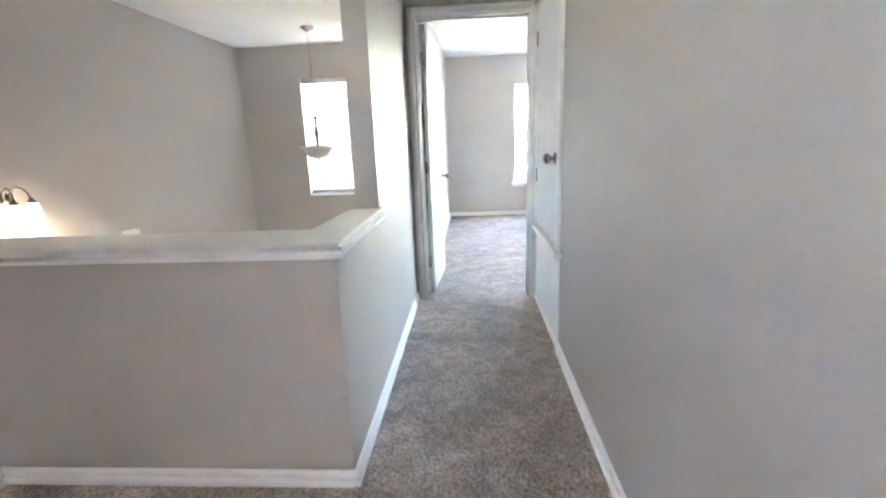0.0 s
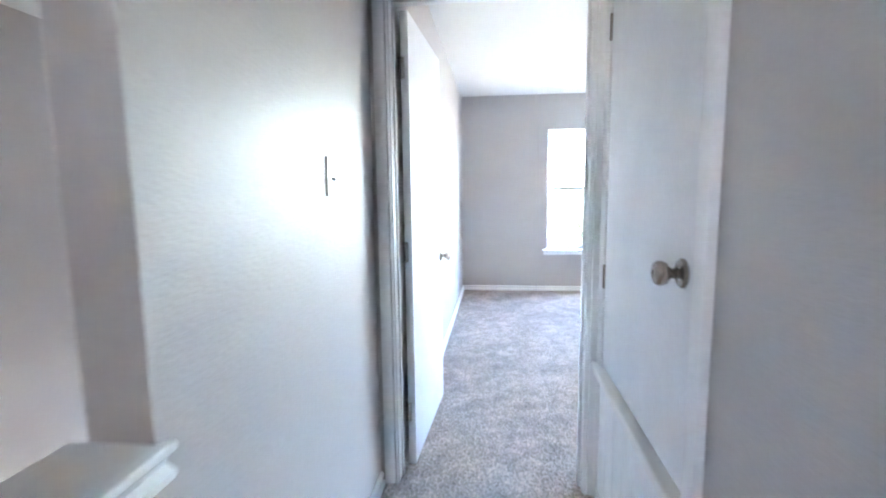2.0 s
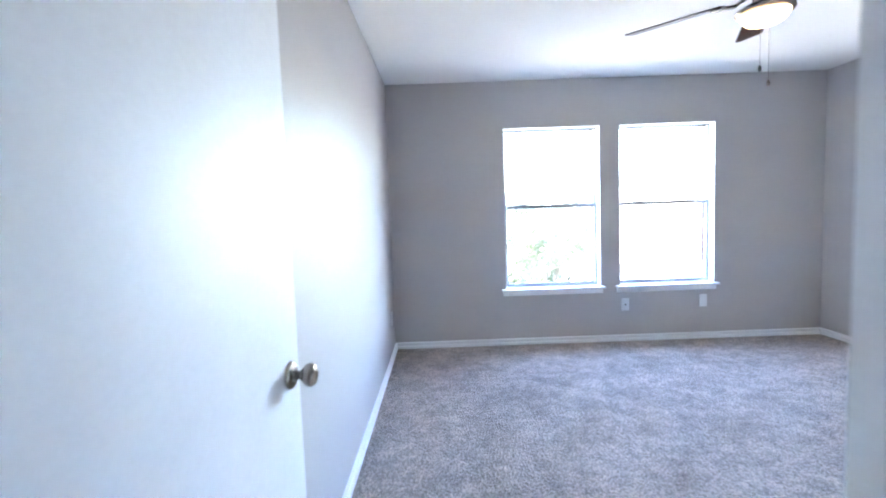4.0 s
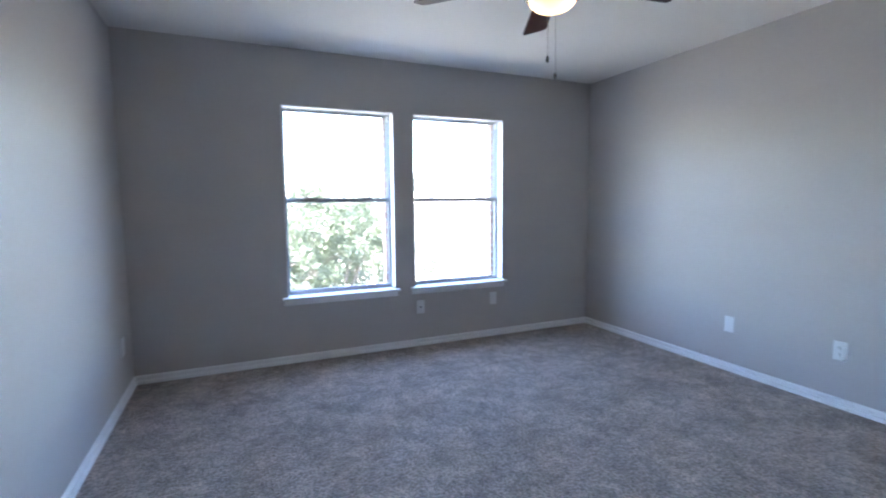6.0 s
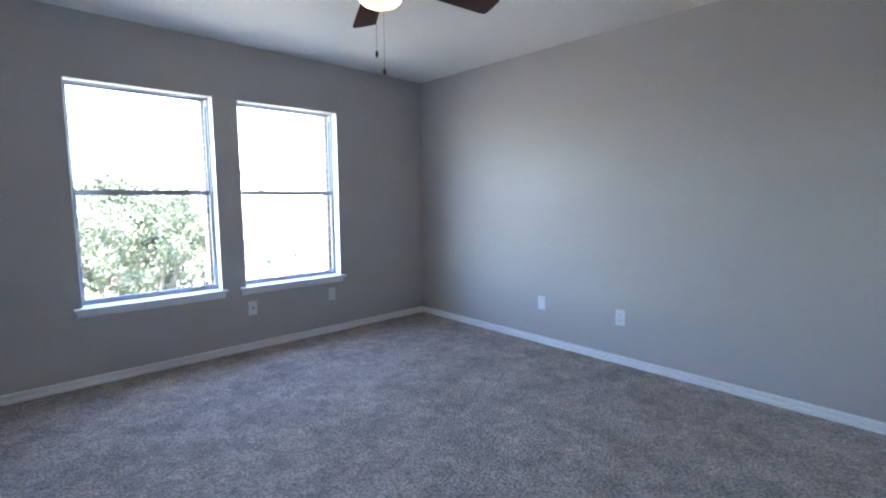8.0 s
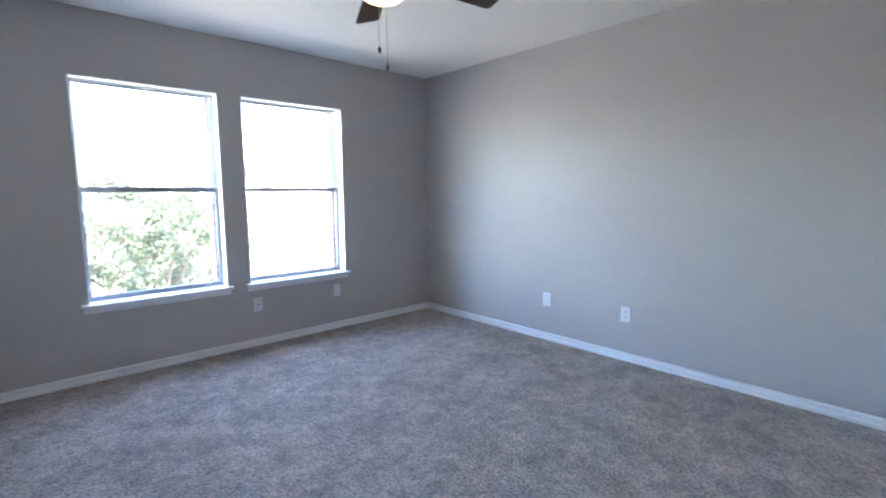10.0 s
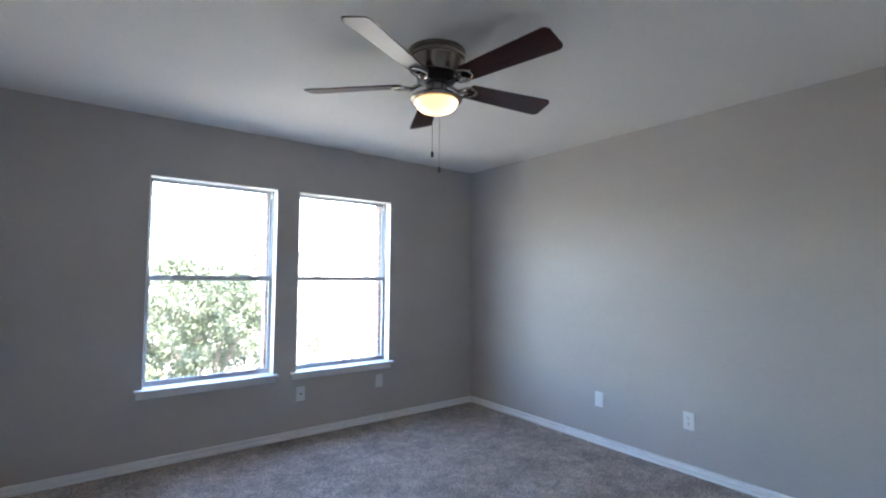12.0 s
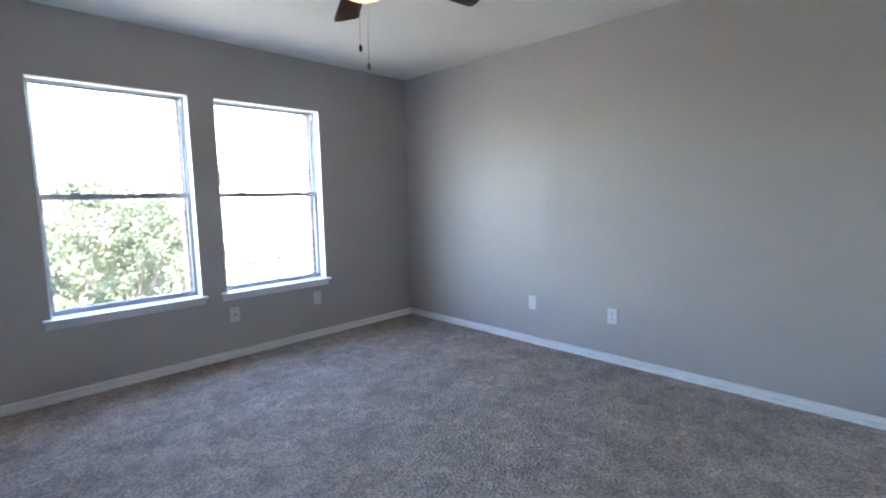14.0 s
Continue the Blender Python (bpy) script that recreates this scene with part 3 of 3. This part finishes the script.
bulb("sconce_bulb", (VOID_L + 0.13, 3.43 - 0.062, 0.76), 0.08, 0.045)

chime = thing("door_chime", (VOID_L, 4.465, 0.450), "white plastic door chime box on the stairwell wall", "door chime")
part("cover", boxed(0, -0.078, -0.085, 0.055, 0.078, 0.085, bevel=0.006), PLATE, chime)
part("back_box", boxed(0, -0.084, -0.091, 0.012, 0.084, 0.091, bevel=0.003), PLATE, chime)

# ---- plates ----
def plate(name, place, turn, label, category, kind_of):
    """A wall plate 70 by 115 mm facing its local -y."""
    p = thing(name, place, label, category, "wall plates", turn=turn)
    part("cover", boxed(-0.036, -0.0065, -0.058, 0.036, 0, 0.058, bevel=0.003, segments=3), PLATE, p)
    if kind_of == "duplex":
        for z in (-0.020, 0.020):
            face = part("socket", boxed(-0.017, -0.0085, z - 0.0155, 0.017, -0.0055, z + 0.0155, bevel=0.002), PLATE, p)
            for x in (-0.0065, 0.0065):
                part("slot", boxed(x - 0.0012, -0.0088, z - 0.002, x + 0.0012, -0.0080, z + 0.008), SLOT, face, smooth=False)
            part("slot", lathe(bmesh.new(), [(0, -0.0088), (0.0026, -0.0088), (0.0026, -0.008), (0, -0.008)], (0, 0, z - 0.008), axis="y", seg=12), SLOT, face)
    if kind_of == "coax":
        part("connector", lathe(bmesh.new(), [(0.007, -0.006), (0.007, -0.010), (0.0048, -0.010), (0.0048, -0.018), (0.002, -0.018), (0.002, -0.014), (0, -0.014)], axis="y", seg=16), DARK, p, "small threaded cable connector")
    if kind_of == "switch":
        part("toggle_frame", boxed(-0.007, -0.0078, -0.014, 0.007, -0.006, 0.014, bevel=0.001), PLATE, p)
        t = boxed(-0.0045, -0.020, -0.004, 0.0045, -0.004, 0.004, bevel=0.0015)
        bmesh.ops.rotate(t, matrix=Matrix.Rotation(radians(28), 3, "X"), verts=t.verts)
        part("toggle", t, PLATE, p)
    for z in ((-0.041, 0.041) if kind_of in ("coax", "switch", "blank") else (0,)):
        part("screw", lathe(bmesh.new(), [(0, -0.0078), (0.0028, -0.0074), (0.0032, -0.006)], (0, 0, z), axis="y", seg=10), PLATE, p)
    return p


plate("cable_outlet", (3.018, ROOM_F, 0.361), 0, "white cable outlet plate with a centre connector under the window", "wall plate", "coax")
plate("blank_plate", (3.748, ROOM_F, 0.374), 0, "blank white cover plate under the window", "wall plate", "blank")
plate("blank_plate", (ROOM_R, 6.515, 0.364), -90, "blank white cover plate low on the wall", "wall plate", "blank")
plate("power_outlet", (ROOM_R, 5.821, 0.364), -90, "white duplex power outlet low on the wall", "power outlet", "duplex")
plate("power_outlet", (ROOM_L, 7.80, 0.365), 90, "white duplex power outlet near the corner", "power outlet", "duplex")
plate("light_switch", (HALL_L, 3.500, 1.331), 90, "white toggle light switch on the hall wall", "light switch", "switch")

# ---- ceiling fan ----
fan = thing("ceiling_fan", FAN, "five-blade hugger ceiling fan with cherry blades and a lit bowl", "ceiling fan")
fan.matrix_world = pose(*FAN) @ Matrix.Diagonal((1.03, 1.03, 1.03, 1))
part("housing", lathe(bmesh.new(), [(0, 0), (0.138, 0), (0.140, -0.005), (0.140, -0.020), (0.135, -0.022), (0.135, -0.027), (0.139, -0.029), (0.138, -0.040), (0.132, -0.042), (0.132, -0.047), (0.134, -0.049), (0.130, -0.058), (0.120, -0.085), (0.112, -0.105), (0.104, -0.116), (0.06, -0.122), (0, -0.122)], seg=64), NICKEL, fan, "brushed nickel motor housing")
part("motor_band", lathe(bmesh.new(), [(0, -0.12), (0.094, -0.122), (0.094, -0.140), (0.080, -0.150), (0.055, -0.156), (0, -0.156)], seg=48), DARK, fan, "dark vented motor band")
part("switch_housing", lathe(bmesh.new(), [(0, -0.154), (0.050, -0.156), (0.052, -0.200), (0.060, -0.206), (0, -0.206)], seg=48), NICKEL, fan)
part("light_ring", lathe(bmesh.new(), [(0.03, -0.200), (0.068, -0.206), (0.104, -0.216), (0.122, -0.228), (0.124, -0.236), (0.118, -0.244), (0.106, -0.246), (0.104, -0.236), (0.03, -0.226)], seg=56), NICKEL, fan, "flared nickel light ring")
part("bowl", lathe(bmesh.new(), [(0.104, -0.240), (0.102, -0.254), (0.095, -0.269), (0.080, -0.284), (0.055, -0.295), (0.024, -0.3005), (0, -0.301)], seg=56), BOWL, fan, "glowing frosted glass bowl")

blade_bm = bmesh.new()
ring = []
R0, R1 = 0.165, 0.655
for k in range(8):
    a = math.pi / 2 + math.pi * k / 7
    ring.append((R0 + 0.02 + 0.02 * math.cos(a), 0.052 * math.sin(a)))
for sy, rng in ((-1, range(6)), (1, range(5, -1, -1))):
    for k in rng:
        a = math.pi / 2 * k / 5
        ring.append((R1 - 0.030 + 0.030 * math.sin(a), sy * (0.042 + 0.028 * math.cos(a))))
lo = [blade_bm.verts.new((x, y, -0.003)) for x, y in ring]
hi = [blade_bm.verts.new((x, y, 0.003)) for x, y in ring]
blade_bm.faces.new(lo), blade_bm.faces.new(hi)
for i in range(len(ring)):
    j = (i + 1) % len(ring)
    blade_bm.faces.new((lo[i], lo[j], hi[j], hi[i]))
blade_me = mesh_of(blade_bm, "blade", CHERRY)
iron_bm = bmesh.new()
tube(iron_bm, [(0.075, 0, 0.006), (0.10, 0, -0.002), (0.125, 0, -0.016), (0.15, 0, -0.014), (0.172, 0, -0.008)], 0.009, 10)
for s in (-1, 1):
    tube(iron_bm, [(0.118, 0.006 * s, -0.012), (0.14, 0.030 * s, -0.012), (0.170, 0.042 * s, -0.008), (0.20, 0.030 * s, -0.007), (0.225, 0.008 * s, -0.006)], 0.0065, 8)
    lathe(iron_bm, [(0, -0.010), (0.007, -0.009), (0.008, -0.004), (0, -0.003)], (0.185, 0.030 * s, 0), seg=12)
lathe(iron_bm, [(0, -0.010), (0.007, -0.009), (0.008, -0.004), (0, -0.003)], (0.215, 0, 0), seg=12)
iron_me = mesh_of(iron_bm, "blade_iron", STEEL, True)
for k in range(5):
    turn = pose(0, 0, -0.158, 0, 0, 350.3 + 72 * k) @ pose(0, 0, 0, -14, 0, 0)
    b = new("blade", blade_me)
    b.parent, b.matrix_basis = fan, turn
    iron = new("blade_iron", iron_me)
    iron.parent = fan
    iron.matrix_basis = turn
for (x, y), length, fob in (((0.045, 0.094), 0.235, DARK), ((0.093, 0.100), 0.305, NICKEL)):
    bm = bmesh.new()
    tube(bm, [(x * 0.4, y * 0.4, -0.185), (x * 0.9, y * 0.9, -0.196), (x, y, -0.212), (x, y, -0.22 - length)], 0.0011, 6)
    for i in range(int(length / 0.006)):
        bmesh.ops.create_icosphere(bm, subdivisions=1, radius=0.0018, matrix=Matrix.Translation((x, y, -0.22 - 0.006 * i)))
    ch = part("pull_chain", bm, STEEL, fan)
    part("fob", lathe(bmesh.new(), [(0, 0), (0.004, -0.002), (0.0075, -0.012), (0.0075, -0.024), (0.004, -0.032), (0, -0.033)], (x, y, -0.22 - length), seg=14), fob, ch)
for k in (-0.04, 0.04):
    bulb("fan_bulb", (FAN[0] + k, FAN[1] - k, FAN[2] - 0.258), 0.019, 0.018, (1.0, 0.70, 0.36))

# ---- outside ----
g = bmesh.new()
bmesh.ops.create_grid(g, x_segments=8, y_segments=8, size=1500, matrix=Matrix.Translation((0, 0, -3.05)))
tagged(part("ground", g, GROUND, smooth=False), "pale sunlit dry ground below the house", "ground", kind="structure")


def tree(place, height, spread, seed):
    rnd = random.Random(seed)
    t = thing("tree", place, "leafy green tree in full sun outside the window", "tree")
    trunk = bmesh.new()

    def limb(a, b, r0, r1, seg=8):
        d = (b - a).normalized()
        u = d.orthogonal().normalized()
        w = d.cross(u)
        steps = 4
        rings = []
        for i in range(steps + 1):
            f = i / steps
            c = a.lerp(b, f) + Vector((rnd.uniform(-1, 1), rnd.uniform(-1, 1), 0)) * 0.05 * (0 < i < steps)
            r = r0 + (r1 - r0) * f
            rings.append([trunk.verts.new(c + r * (u * math.cos(2 * math.pi * k / seg) + w * math.sin(2 * math.pi * k / seg))) for k in range(seg)])
        for p, q in zip(rings, rings[1:]):
            for k in range(seg):
                trunk.faces.new((p[k], p[(k + 1) % seg], q[(k + 1) % seg], q[k]))

    fork = Vector((0.1, 0.05, height * 0.35))
    limb(Vector((0, 0, 0)), fork, 0.17, 0.12)
    tips = []
    for i in range(11):
        a = 2 * math.pi * i / 11 + rnd.uniform(-0.3, 0.3)
        up = rnd.uniform(0.45, 0.95)
        out = spread * rnd.uniform(0.35, 0.8) * (1.2 - 0.6 * up)
        tip = Vector((out * math.cos(a), out * math.sin(a), height * up))
        limb(fork + Vector((0, 0, rnd.uniform(-0.3, 0.3))), tip, 0.06, 0.015, 6)
        tips.append(tip)
        for _ in range(3):
            twig = tip + Vector((rnd.uniform(-1, 1), rnd.uniform(-1, 1), rnd.uniform(-0.5, 0.7))) * spread * 0.3
            limb(tip.lerp(fork, 0.25), twig, 0.018, 0.006, 5)
            tips.append(twig)
    part("trunk", trunk, BARK, t, "grey forked trunk and limbs")
    rng = np.random.default_rng(seed)
    centres = []
    for tip in tips:
        for _ in range(7):
            centres.append(np.array(tip) + rng.normal(0, 0.30, 3) * (1, 1, 0.8))
    centres = np.array(centres)
    n = 82000
    pick = rng.integers(0, len(centres), n)
    pos = centres[pick] + rng.normal(0, 0.105, (n, 3))
    size = rng.uniform(0.016, 0.036, n)[:, None]
    u = rng.normal(0, 1, (n, 3))
    u /= np.linalg.norm(u, axis=1)[:, None]
    v = np.cross(u, rng.normal(0, 1, (n, 3)))
    v /= np.linalg.norm(v, axis=1)[:, None]
    w = np.cross(u, v)
    verts = np.stack([pos - u * size * 1.3, pos + v * size * 0.6 + w * size * 0.15, pos + u * size * 1.4, pos - v * size * 0.6 + w * size * 0.15], 1).reshape(-1, 3)
    me = bpy.data.meshes.new("crown")
    me.from_pydata(verts.tolist(), [], np.arange(4 * n).reshape(-1, 4).tolist())
    me.materials.append(LEAF)
    crown = new("crown", me)
    crown.parent = t
    tagged(crown, "loose crown of small leaves", kind="stuff")
    return t


tree((3.3, 14.4, -3.05), 4.48, 3.9, 4)

# bricks of the window returns
brick_bm = bmesh.new()
box(brick_bm, -0.045, -0.045, -0.029, 0.045, 0.045, 0.029)
brick_me = mesh_of(brick_bm, "brick", BRICK)
for x0, x1 in WINDOWS:
    for x in (x0 - 0.078, x1 + 0.009):
        for k in range(22):
            b = new("brick", brick_me)
            b.parent = veneer
            b.location = (x, ROOM_F + 0.1985 + random.uniform(-0.001, 0.001), WIN_Z0 + 0.012 + 0.0675 * k)
            b.rotation_euler = (0, 0, random.uniform(-0.01, 0.01))
